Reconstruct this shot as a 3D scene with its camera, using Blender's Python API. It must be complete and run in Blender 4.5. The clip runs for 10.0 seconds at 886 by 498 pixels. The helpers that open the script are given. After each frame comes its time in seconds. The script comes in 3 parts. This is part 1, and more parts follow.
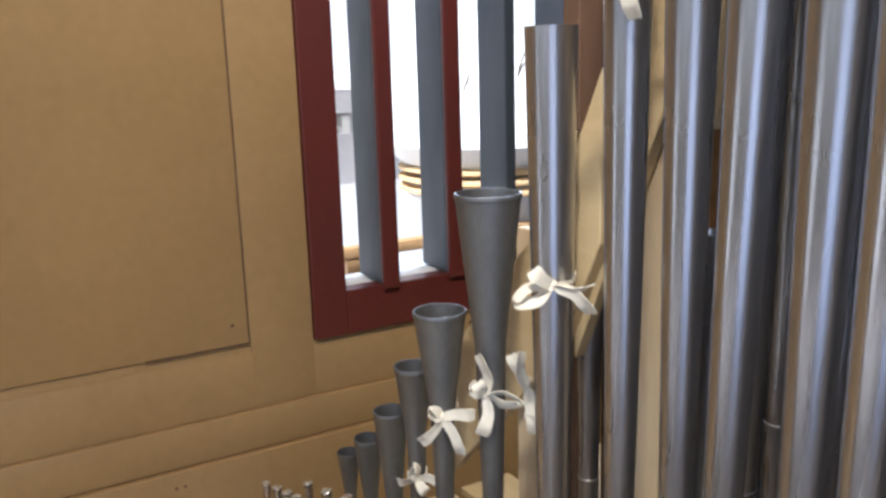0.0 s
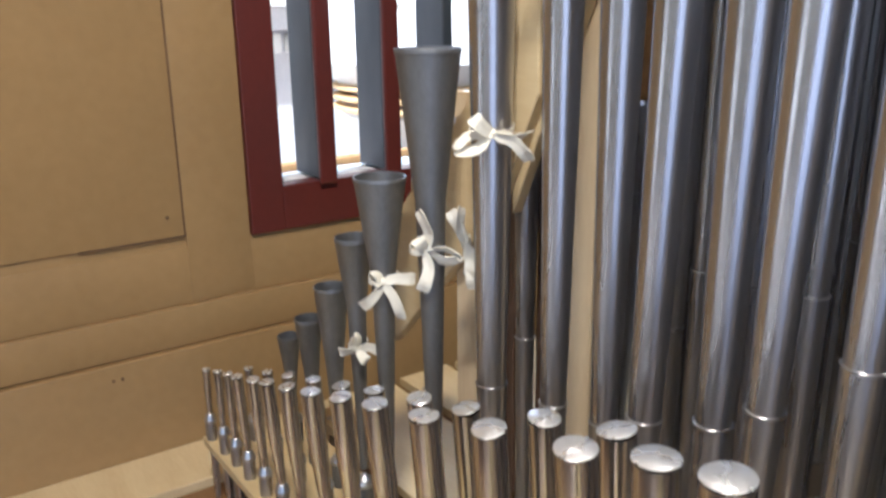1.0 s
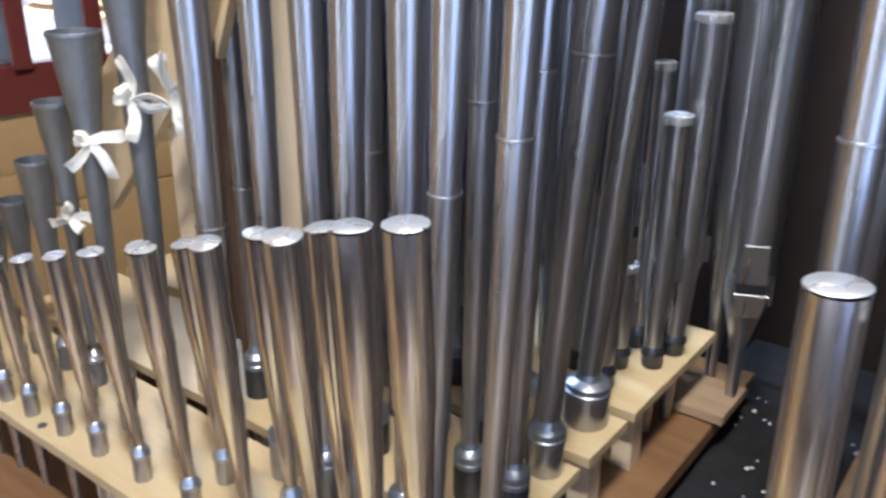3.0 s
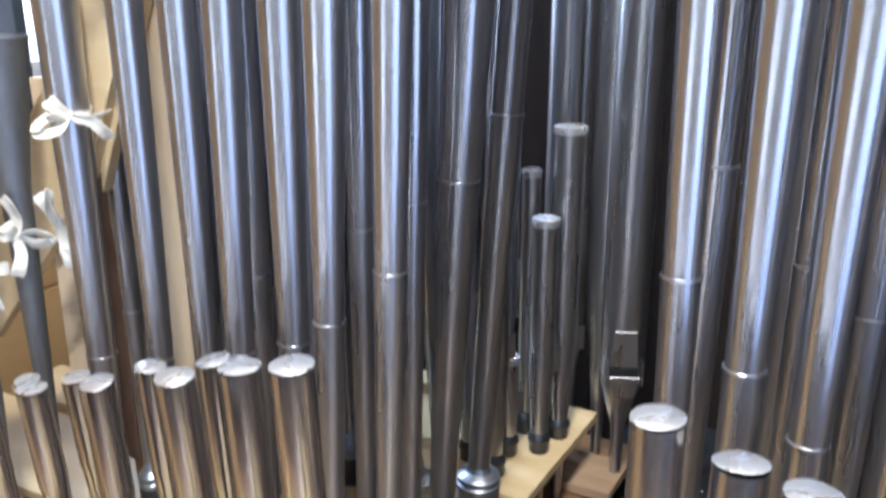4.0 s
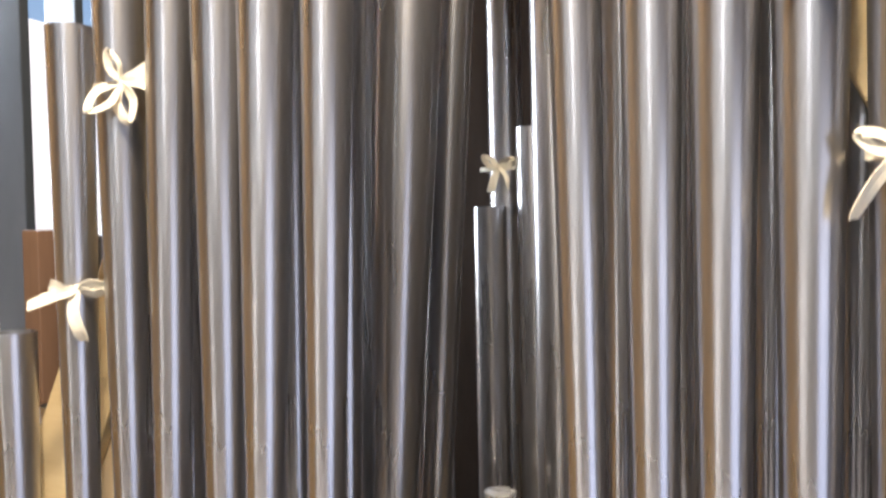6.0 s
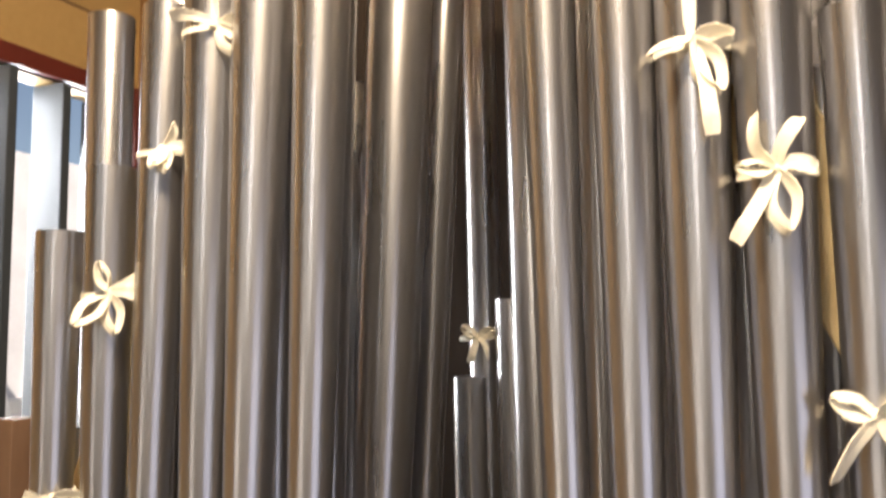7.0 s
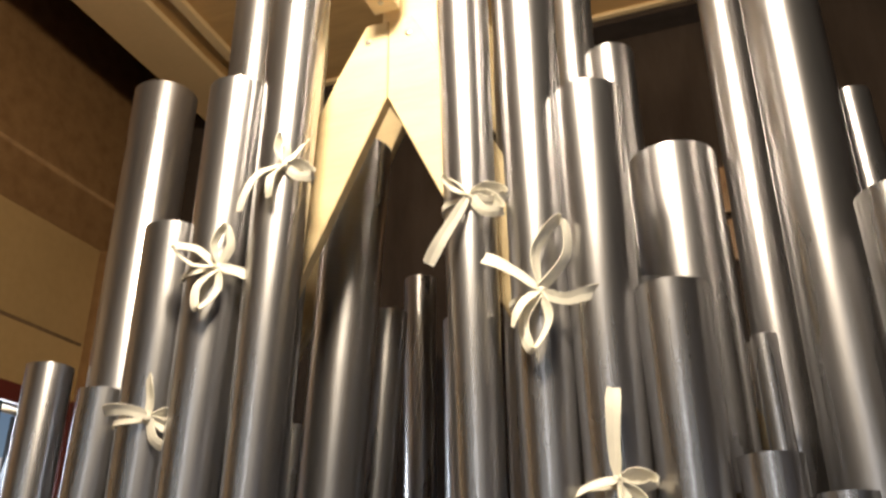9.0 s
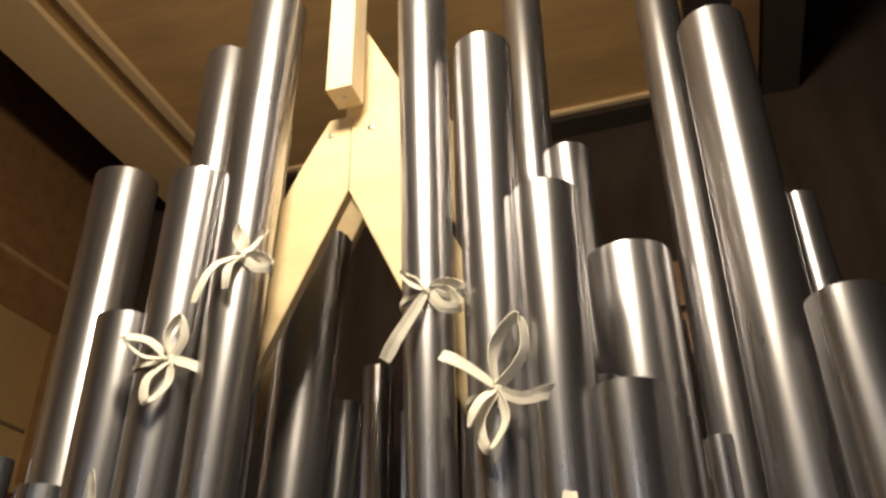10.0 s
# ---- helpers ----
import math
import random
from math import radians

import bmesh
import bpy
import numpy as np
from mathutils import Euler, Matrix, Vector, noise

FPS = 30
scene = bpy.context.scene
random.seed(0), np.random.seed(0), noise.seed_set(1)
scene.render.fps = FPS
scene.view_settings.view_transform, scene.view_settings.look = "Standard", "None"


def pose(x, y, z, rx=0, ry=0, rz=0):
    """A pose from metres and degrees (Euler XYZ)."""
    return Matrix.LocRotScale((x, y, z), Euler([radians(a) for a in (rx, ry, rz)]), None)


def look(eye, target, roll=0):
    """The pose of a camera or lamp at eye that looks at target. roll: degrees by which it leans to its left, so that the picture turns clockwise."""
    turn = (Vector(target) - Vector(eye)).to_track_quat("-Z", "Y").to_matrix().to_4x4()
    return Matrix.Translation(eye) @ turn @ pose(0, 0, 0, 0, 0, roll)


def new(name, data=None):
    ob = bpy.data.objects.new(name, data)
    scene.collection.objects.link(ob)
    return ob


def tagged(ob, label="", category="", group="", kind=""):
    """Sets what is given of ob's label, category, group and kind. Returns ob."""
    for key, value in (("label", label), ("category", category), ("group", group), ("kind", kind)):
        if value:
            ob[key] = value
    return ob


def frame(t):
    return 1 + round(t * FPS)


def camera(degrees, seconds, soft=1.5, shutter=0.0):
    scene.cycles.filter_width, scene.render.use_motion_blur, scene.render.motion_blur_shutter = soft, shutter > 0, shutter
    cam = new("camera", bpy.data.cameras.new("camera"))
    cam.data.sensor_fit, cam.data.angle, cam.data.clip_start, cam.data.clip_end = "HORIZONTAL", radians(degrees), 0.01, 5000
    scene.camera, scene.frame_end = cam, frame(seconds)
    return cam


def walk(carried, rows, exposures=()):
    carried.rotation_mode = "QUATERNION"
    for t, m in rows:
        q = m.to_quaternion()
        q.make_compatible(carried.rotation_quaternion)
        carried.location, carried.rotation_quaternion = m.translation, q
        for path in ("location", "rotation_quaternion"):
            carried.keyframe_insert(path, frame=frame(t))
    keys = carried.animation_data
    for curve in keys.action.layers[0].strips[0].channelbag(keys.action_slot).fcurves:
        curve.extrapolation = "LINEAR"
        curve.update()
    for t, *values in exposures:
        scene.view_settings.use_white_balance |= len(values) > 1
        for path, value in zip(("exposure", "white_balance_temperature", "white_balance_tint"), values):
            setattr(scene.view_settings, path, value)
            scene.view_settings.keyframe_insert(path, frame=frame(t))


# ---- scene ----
cam = camera(55.9, 10.0, soft=2.6, shutter=0.4)
PATH = [
    (0, (0.002, 0.001, 1.885), (-1.694, 0.971, 1.458), -1.7),
    (0.5, (0.02, -0.021, 1.839), (-1.619, 1.026, 1.37), -1.1),
    (1, (0.031, -0.03, 1.784), (-1.553, 1.053, 1.22), -0.8),
    (1.5, (0.042, -0.04, 1.741), (-1.479, 1.089, 1.098), -0.2),
    (2, (0.065, -0.051, 1.713), (-1.344, 1.193, 1.03), 1.1),
    (2.5, (0.096, -0.065, 1.696), (-1.17, 1.302, 0.971), -0.2),
    (2.7, (0.11, -0.067, 1.691), (-1.099, 1.346, 0.953), -0.0),
    (3.8, (0.169, -0.098, 1.755), (-0.775, 1.545, 1.116), 0.5),
    (4, (0.173, -0.103, 1.778), (-0.774, 1.56, 1.198), -0.1),
    (4.5, (0.203, -0.117, 1.847), (-0.758, 1.582, 1.412), -1.0),
    (5, (0.213, -0.135, 1.922), (-0.728, 1.598, 1.592), -1.0),
    (5.5, (0.223, -0.141, 1.981), (-0.682, 1.634, 1.806), -0.9),
    (5.7, (0.231, -0.149, 2.005), (-0.659, 1.638, 1.895), -1.1),
    (6.8, (0.226, -0.178, 2.155), (-0.589, 1.645, 2.276), -1.0),
    (7, (0.229, -0.181, 2.164), (-0.573, 1.638, 2.382), -1.0),
    (7.5, (0.238, -0.201, 2.207), (-0.516, 1.614, 2.576), -1.0),
    (8, (0.249, -0.21, 2.242), (-0.463, 1.575, 2.796), -0.8),
    (8.5, (0.257, -0.212, 2.275), (-0.41, 1.531, 2.995), -0.6),
    (9, (0.258, -0.211, 2.293), (-0.355, 1.493, 3.142), -0.7),
    (9.5, (0.262, -0.209, 2.302), (-0.299, 1.465, 3.241), -0.8),
    (10, (0.264, -0.214, 2.304), (-0.231, 1.43, 3.33), -1.2),
]
walk(cam, [(t, look(eye, target, roll)) for t, eye, target, roll in PATH], exposures=[(0.0, 1.12, 5450, 12), (1.5, 1.48, 5250, 12), (2.5, 1.75, 4950, 12), (4.0, 1.80, 4950, 12), (5.0, 1.68, 5450, 13), (5.5, 1.62, 5850, 13), (7.0, 1.15, 7300, 15), (8.5, 0.38, 6600, 12), (10.0, -0.55, 6650, 11)])

# ---- world, lamps, exposure ----
world = bpy.data.worlds.new("world")
scene.world = world
world.use_nodes = True
wn = world.node_tree.nodes
sky = wn.new("ShaderNodeTexSky")
sky.sky_type = "NISHITA"
sky.sun_disc = False
sky.sun_elevation, sky.sun_rotation = radians(53), radians(147)
world.node_tree.links.new(sky.outputs[0], wn["Background"].inputs[0])
wn["Background"].inputs[1].default_value = 0.05


def lamp(name, kind, m, power, colour, size=0.3, size_y=None):
    data = bpy.data.lights.new(name, kind)
    data.energy, data.color = power, colour
    if kind == "AREA":
        data.shape, data.size, data.size_y = "RECTANGLE", size, size_y or size
    elif kind == "SUN":
        data.angle = radians(size)
    else:
        data.shadow_soft_size = size
    ob = new(name, data)
    ob.matrix_world = m
    return ob


lamp("sun", "SUN", look((-0.4, -3.4, 9.1), (-3.7, 1.6, 1.1)), 5.0, (1.0, 0.96, 0.90), 0.5)
# daylight in the west window
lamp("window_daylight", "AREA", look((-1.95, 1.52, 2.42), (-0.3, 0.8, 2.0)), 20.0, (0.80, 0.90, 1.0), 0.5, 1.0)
# unseen fill lamps added behind the visitor to brighten the pipes and boards
lamp("fill_south_low", "AREA", look((0.10, -1.74, 0.72), (0.0, 0.6, 1.2)), 1.6, (1.0, 0.94, 0.88), 2.8, 0.20)
lamp("fill_south_high", "AREA", look((0.10, -1.74, 2.65), (0.08, 1.0, 2.40)), 0.6, (1.0, 0.86, 0.68), 2.8, 0.9)
lamp("fill_south_slit", "AREA", look((0.22, -1.70, 2.62), (-0.28, 0.95, 1.0)), 1.5, (0.95, 0.97, 1.0), 0.16, 0.9)
# unseen fill lamp added on the east side for bluish pipe reflections
lamp("fill_east", "AREA", look((1.69, -0.83, 1.44), (0.0, -0.2, 1.44)), 4.6, (0.68, 0.76, 1.0), 1.4, 1.5)
# the hooded work lamp over the visitor's head, turned to the pipes
LAMP_AT, LAMP_AIM = Vector((0.08, -0.16, 3.46)), Vector((-0.10, 0.62, 3.06))
lamp("lamp_bulb", "AREA", look(LAMP_AT, LAMP_AIM), 40.0, (1.0, 0.85, 0.64), 0.34, 0.14)

# ---- materials ----
def material(name, colour, rough=0.5, metal=0.0, grain=(8, 8, 8), vary=0.15, bump=0.1, fine=60.0, second=None, rough_vary=0.1, coat=0.0, random_tint=0.0, brushed=0.0):
    """A surface with large stains and fine grain, both in object space."""
    mat = bpy.data.materials.new(name)
    mat.use_nodes = True
    nodes, links = mat.node_tree.nodes, mat.node_tree.links
    bsdf = nodes["Principled BSDF"]
    bsdf.inputs["Metallic"].default_value = metal
    bsdf.inputs["Coat Weight"].default_value = coat
    if brushed:
        bsdf.inputs["Anisotropic"].default_value, bsdf.inputs["Anisotropic Rotation"].default_value = brushed, 0.25
        tangent = nodes.new("ShaderNodeTangent")
        tangent.direction_type, tangent.axis = "RADIAL", "Z"
        links.new(tangent.outputs[0], bsdf.inputs["Tangent"])
    coord = nodes.new("ShaderNodeTexCoord")
    scale = nodes.new("ShaderNodeMapping")
    scale.inputs["Scale"].default_value = grain
    links.new(coord.outputs["Object"], scale.inputs["Vector"])
    big = nodes.new("ShaderNodeTexNoise")
    big.inputs["Scale"].default_value, big.inputs["Detail"].default_value = 1.0, 6
    links.new(scale.outputs[0], big.inputs["Vector"])
    small = nodes.new("ShaderNodeTexNoise")
    small.inputs["Scale"].default_value, small.inputs["Detail"].default_value = fine / max(grain), 8
    links.new(scale.outputs[0], small.inputs["Vector"])
    ramp = nodes.new("ShaderNodeMix")
    ramp.data_type = "RGBA"
    other = second or tuple(c * (1 - 2 * vary) for c in colour)
    ramp.inputs["A"].default_value, ramp.inputs["B"].default_value = (*colour, 1), (*other, 1)
    both = nodes.new("ShaderNodeMath")
    both.operation = "MULTIPLY_ADD"
    both.inputs[1].default_value = 0.45
    links.new(small.outputs["Fac"], both.inputs[0])
    links.new(big.outputs["Fac"], both.inputs[2])
    spread = nodes.new("ShaderNodeMapRange")
    spread.inputs["From Min"].default_value, spread.inputs["From Max"].default_value = 0.5, 0.95
    links.new(both.outputs[0], spread.inputs["Value"])
    links.new(spread.outputs[0], ramp.inputs["Factor"])
    last = ramp.outputs["Result"]
    if random_tint:
        info = nodes.new("ShaderNodeObjectInfo")
        value = nodes.new("ShaderNodeMapRange")
        value.inputs["To Min"].default_value, value.inputs["To Max"].default_value = 1 - random_tint, 1 + random_tint
        links.new(info.outputs["Random"], value.inputs["Value"])
        hsv = nodes.new("ShaderNodeHueSaturation")
        links.new(value.outputs[0], hsv.inputs["Value"])
        links.new(last, hsv.inputs["Color"])
        last = hsv.outputs["Color"]
    links.new(last, bsdf.inputs["Base Color"])
    gloss = nodes.new("ShaderNodeMapRange")
    gloss.inputs["To Min"].default_value, gloss.inputs["To Max"].default_value = max(rough - rough_vary, 0.03), rough + rough_vary
    gloss.inputs["From Min"].default_value, gloss.inputs["From Max"].default_value = 0.3, 0.7
    links.new(big.outputs["Fac"], gloss.inputs["Value"])
    links.new(gloss.outputs[0], bsdf.inputs["Roughness"])
    if bump:
        relief = nodes.new("ShaderNodeBump")
        relief.inputs["Strength"].default_value, relief.inputs["Distance"].default_value = bump, 0.002
        links.new(both.outputs[0], relief.inputs["Height"])
        links.new(relief.outputs[0], bsdf.inputs["Normal"])
    return mat


TIN = material("tin_pipe_metal", (0.52, 0.515, 0.525), 0.30, 0.96, (20, 20, 2), 0.12, 0.0, 90, rough_vary=0.06, brushed=0.3, random_tint=0.08)
TIN_WORN = material("worn_front_tin", (0.50, 0.465, 0.44), 0.20, 0.94, (30, 30, 8), 0.12, 0.02, 110, rough_vary=0.08, random_tint=0.08)
TIN_BRIGHT = material("bright_tin", (0.62, 0.625, 0.63), 0.32, 1.0, (40, 40, 12), 0.06, 0.06, 200, rough_vary=0.08)
LID = material("pale_lid_metal", (0.86, 0.88, 0.90), 0.30, 0.78, (50, 50, 50), 0.07, 0.12, 300, rough_vary=0.08)
LEAD = material("dull_lead_metal", (0.25, 0.255, 0.26), 0.50, 0.80, (30, 30, 14), 0.12, 0.12, 220, rough_vary=0.08, random_tint=0.06)
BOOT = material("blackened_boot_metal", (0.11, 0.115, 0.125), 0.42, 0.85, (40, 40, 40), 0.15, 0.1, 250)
SOLDER = material("grey_solder", (0.42, 0.45, 0.49), 0.4, 0.9, (60, 60, 60), 0.12, 0.2, 300)
PINE = material("pale_pine", (0.72, 0.585, 0.345), 0.55, 0.0, (3, 18, 18), 0.1, 0.15, 160, second=(0.62, 0.475, 0.26))
PINE_RACK = material("yellowed_rack_pine", (0.62, 0.49, 0.265), 0.5, 0.0, (3, 18, 18), 0.1, 0.15, 160, second=(0.53, 0.395, 0.20))
PINE_UP = material("pale_pine_upright", (0.74, 0.61, 0.41), 0.55, 0.0, (18, 18, 3), 0.1, 0.15, 160, second=(0.63, 0.49, 0.30))
BROWN = material("brown_pipe_wood", (0.17, 0.10, 0.065), 0.55, 0.0, (18, 18, 3), 0.15, 0.15, 140)
OAK = material("brown_stained_wood", (0.25, 0.140, 0.058), 0.45, 0.0, (3, 20, 20), 0.2, 0.2, 150, second=(0.18, 0.092, 0.035))
DUSTY = material("dusty_brown_wood", (0.42, 0.30, 0.18), 0.7, 0.0, (3, 20, 20), 0.15, 0.2, 150, second=(0.30, 0.20, 0.11))
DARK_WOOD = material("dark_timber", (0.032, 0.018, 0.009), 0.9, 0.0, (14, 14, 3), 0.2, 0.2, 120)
WALL = material("ochre_cream_paint", (0.385, 0.252, 0.110), 0.42, 0.0, (2.5, 2.5, 2.5), 0.06, 0.035, 40, second=(0.32, 0.204, 0.084))
WHITE = material("white_room_paint", (0.78, 0.78, 0.77), 0.7, 0.0, (2, 2, 2), 0.05, 0.08, 40)
CEIL_BOARD = material("brown_cream_ceiling_boards", (0.50, 0.30, 0.11), 0.6, 0.0, (3, 14, 3), 0.12, 0.1, 60)
CEIL = material("cream_ceiling_paint", (0.66, 0.47, 0.24), 0.6, 0.0, (3, 3, 3), 0.06, 0.08, 60)
GROOVE = material("dark_joint", (0.17, 0.10, 0.05), 0.8, 0.0, (9, 9, 9), 0.2, 0.1)
RED = material("oxblood_paint", (0.115, 0.022, 0.016), 0.4, 0.0, (6, 6, 4), 0.12, 0.1, 90)
SLATE = material("slate_grey_paint", (0.045, 0.055, 0.068), 0.5, 0.0, (8, 8, 3), 0.1, 0.1, 90)
COTTON = material("cream_cotton_tape", (0.86, 0.82, 0.70), 0.9, 0.0, (50, 50, 50), 0.06, 0.35, 900)
BLACK = material("black_felt", (0.015, 0.014, 0.014), 0.8, 0.0, (20, 20, 20), 0.2, 0.2, 300)
PLASTER = material("white_plaster", (0.82, 0.80, 0.76), 0.8, 0.0, (4, 4, 4), 0.05, 0.2, 60)
STONE = material("grey_stone_ledge", (0.66, 0.65, 0.67), 0.8, 0.0, (5, 5, 5), 0.08, 0.2, 60)
RAIL = material("honey_wood_rail", (0.50, 0.30, 0.13), 0.5, 0.0, (3, 14, 14), 0.15, 0.15, 120)
FLOOR = material("dusty_floorboards", (0.45, 0.325, 0.115), 0.7, 0.0, (3, 18, 18), 0.2, 0.2, 90)
IRON = material("nail_steel", (0.5, 0.48, 0.45), 0.35, 1.0, (80, 80, 80), 0.1, 0.1, 400)


# ---- building helpers ----
def part(name, bm, mat, parent=None, label="", m=None, smooth=True):
    mesh = bpy.data.meshes.new(name)
    bmesh.ops.recalc_face_normals(bm, faces=bm.faces[:])
    bm.to_mesh(mesh)
    bm.free()
    mesh.materials.append(mat)
    if smooth:
        mesh.shade_smooth()
        mesh.set_sharp_from_angle(angle=radians(32))
    ob = new(name, mesh)
    if m is not None:
        ob.matrix_basis = m
    if parent is not None:
        ob.parent = parent
    if label:
        ob["label"] = label
    return ob


def empty(name, x, y, z, label, category, group=""):
    ob = new(name)
    ob.empty_display_size = 0.02
    ob.location = (x, y, z)
    return tagged(ob, label, category, group)


def box(x0, x1, y0, y1, z0, z1, bevel=0.002):
    bm = bmesh.new()
    bmesh.ops.create_cube(bm, size=1.0)
    for v in bm.verts:
        v.co = Vector((x0 + (v.co.x + 0.5) * (x1 - x0), y0 + (v.co.y + 0.5) * (y1 - y0), z0 + (v.co.z + 0.5) * (z1 - z0)))
    if bevel:
        bmesh.ops.bevel(bm, geom=bm.edges[:], offset=bevel, segments=2, profile=0.6, affect="EDGES")
    return bm


def lathe(profile, seg=40, wobble=0.0, seed=0):
    """A surface turned round z from (radius, height) pairs. wobble: how uneven the sheet metal is."""
    bm = bmesh.new()
    rng = random.Random(seed)
    rings = []
    phase = [rng.uniform(0, 6.28) for _ in range(3)]
    for r, z in profile:
        ring = []
        if r < 1e-5:
            ring = [bm.verts.new((0, 0, z))]
        else:
            for k in range(seg):
                a = 2 * math.pi * k / seg
                rr = r * (1 + wobble * (math.sin(2 * a + phase[0] + 2 * z) + 0.6 * math.sin(3 * a + phase[1] - 3 * z)))
                ring.append(bm.verts.new((rr * math.cos(a), rr * math.sin(a), z)))
        rings.append(ring)
    for a, b in zip(rings, rings[1:]):
        for k in range(seg):
            if len(a) == 1 and len(b) == 1:
                continue
            if len(a) == 1:
                bm.faces.new((a[0], b[k], b[(k + 1) % seg]))
            elif len(b) == 1:
                bm.faces.new((a[k], a[(k + 1) % seg], b[0]))
            else:
                bm.faces.new((a[k], a[(k + 1) % seg], b[(k + 1) % seg], b[k]))
    return bm


def tube_profile(r0, z0, r1, z1, steps=10, wall=0.0009, depth=0.35, mid=None):
    """Out along a cone from (r0, z0) to the open rim (r1, z1), over the rim, and down the inside."""
    out = [(0, z0), (r0, z0)]
    out += [(r0 + (r1 - r0) * k / steps, z0 + (z1 - z0) * k / steps) for k in range(1, steps + 1)]
    if mid:
        out = out[:2] + [(r0 + (mid[0] - r0) * k / 6, z0 + (mid[1] - z0) * k / 6) for k in range(1, 7)] + [(mid[0] + (r1 - mid[0]) * k / 6, mid[1] + (z1 - mid[1]) * k / 6) for k in range(1, 7)]
    low = max(z1 - depth, z0 + 0.01)
    f = (low - z0) / (z1 - z0)
    out += [(r1 - wall, z1), (r0 + (r1 - r0) * f - wall, low), (0, low)]
    return out


def plate(outline, y0, y1, bevel=0.0015):
    """An upright board with the outline given in x and z, between the depths y0 and y1."""
    bm = bmesh.new()
    face = bm.faces.new([bm.verts.new((x, y0, z)) for x, z in outline])
    moved = bmesh.ops.extrude_face_region(bm, geom=[face])["geom"]
    bmesh.ops.translate(bm, verts=[g for g in moved if isinstance(g, bmesh.types.BMVert)], vec=(0, y1 - y0, 0))
    if bevel:
        bmesh.ops.bevel(bm, geom=bm.edges[:], offset=bevel, segments=1, affect="EDGES")
    return bm


def ribbon(points, width, side, thick=0.0011, steps=14, ends=(1.0, 1.0), curl=0.0):
    """A strip of tape along a smooth line through the points. side: the way its width runs."""
    bm = bmesh.new()
    pts = [Vector(p) for p in points]
    line = []
    for k in range(len(pts) - 1):
        p0, p1, p2, p3 = pts[max(k - 1, 0)], pts[k], pts[k + 1], pts[min(k + 2, len(pts) - 1)]
        for j in range(steps):
            t = j / steps
            line.append(0.5 * (2 * p1 + (p2 - p0) * t + (2 * p0 - 5 * p1 + 4 * p2 - p3) * t * t + (3 * p1 - p0 - 3 * p2 + p3) * t ** 3))
    line.append(pts[-1])
    rows = []
    n = len(line)
    for k, p in enumerate(line):
        along = (line[min(k + 1, n - 1)] - line[max(k - 1, 0)]).normalized()
        across = Vector(side)
        across = (across - along * across.dot(along)).normalized()
        across = Matrix.Rotation(curl * k / n, 3, along) @ across
        up = along.cross(across)
        f = k / (n - 1)
        grow = min(1.0, 0.35 + 4 * f) * ends[0] + (ends[1] - ends[0]) * f
        if ends[1] != ends[0] and f > 0.8:
            grow *= 1 - 0.22 * ((f - 0.8) / 0.2)
        w = width * grow / 2
        fold = up * width * 0.05
        rows.append([bm.verts.new(p + across * s * w + up * u * thick + fold * (abs(s) - 0.5)) for s, u in ((-1, 0), (0, 0), (1, 0), (1, 1), (0, 1), (-1, 1))])
    for a, b in zip(rows, rows[1:]):
        for k in range(6):
            bm.faces.new((a[k], a[(k + 1) % 6], b[(k + 1) % 6], b[k]))
    for r in (rows[0], rows[-1]):
        bm.faces.new((r[0], r[1], r[4], r[5]))
        bm.faces.new((r[1], r[2], r[3], r[4]))
    return bm


# ---- the setting ----
BACK, WEST, EAST, FRONT, TOP = 1.95, -1.70, 1.70, -1.75, 4.02
WIN = (0.712, 1.78, 1.398, 2.92)


def setting(name, bm, mat, label, category, smooth=False):
    return tagged(part(name, bm, mat, smooth=smooth), label, category, kind="structure")


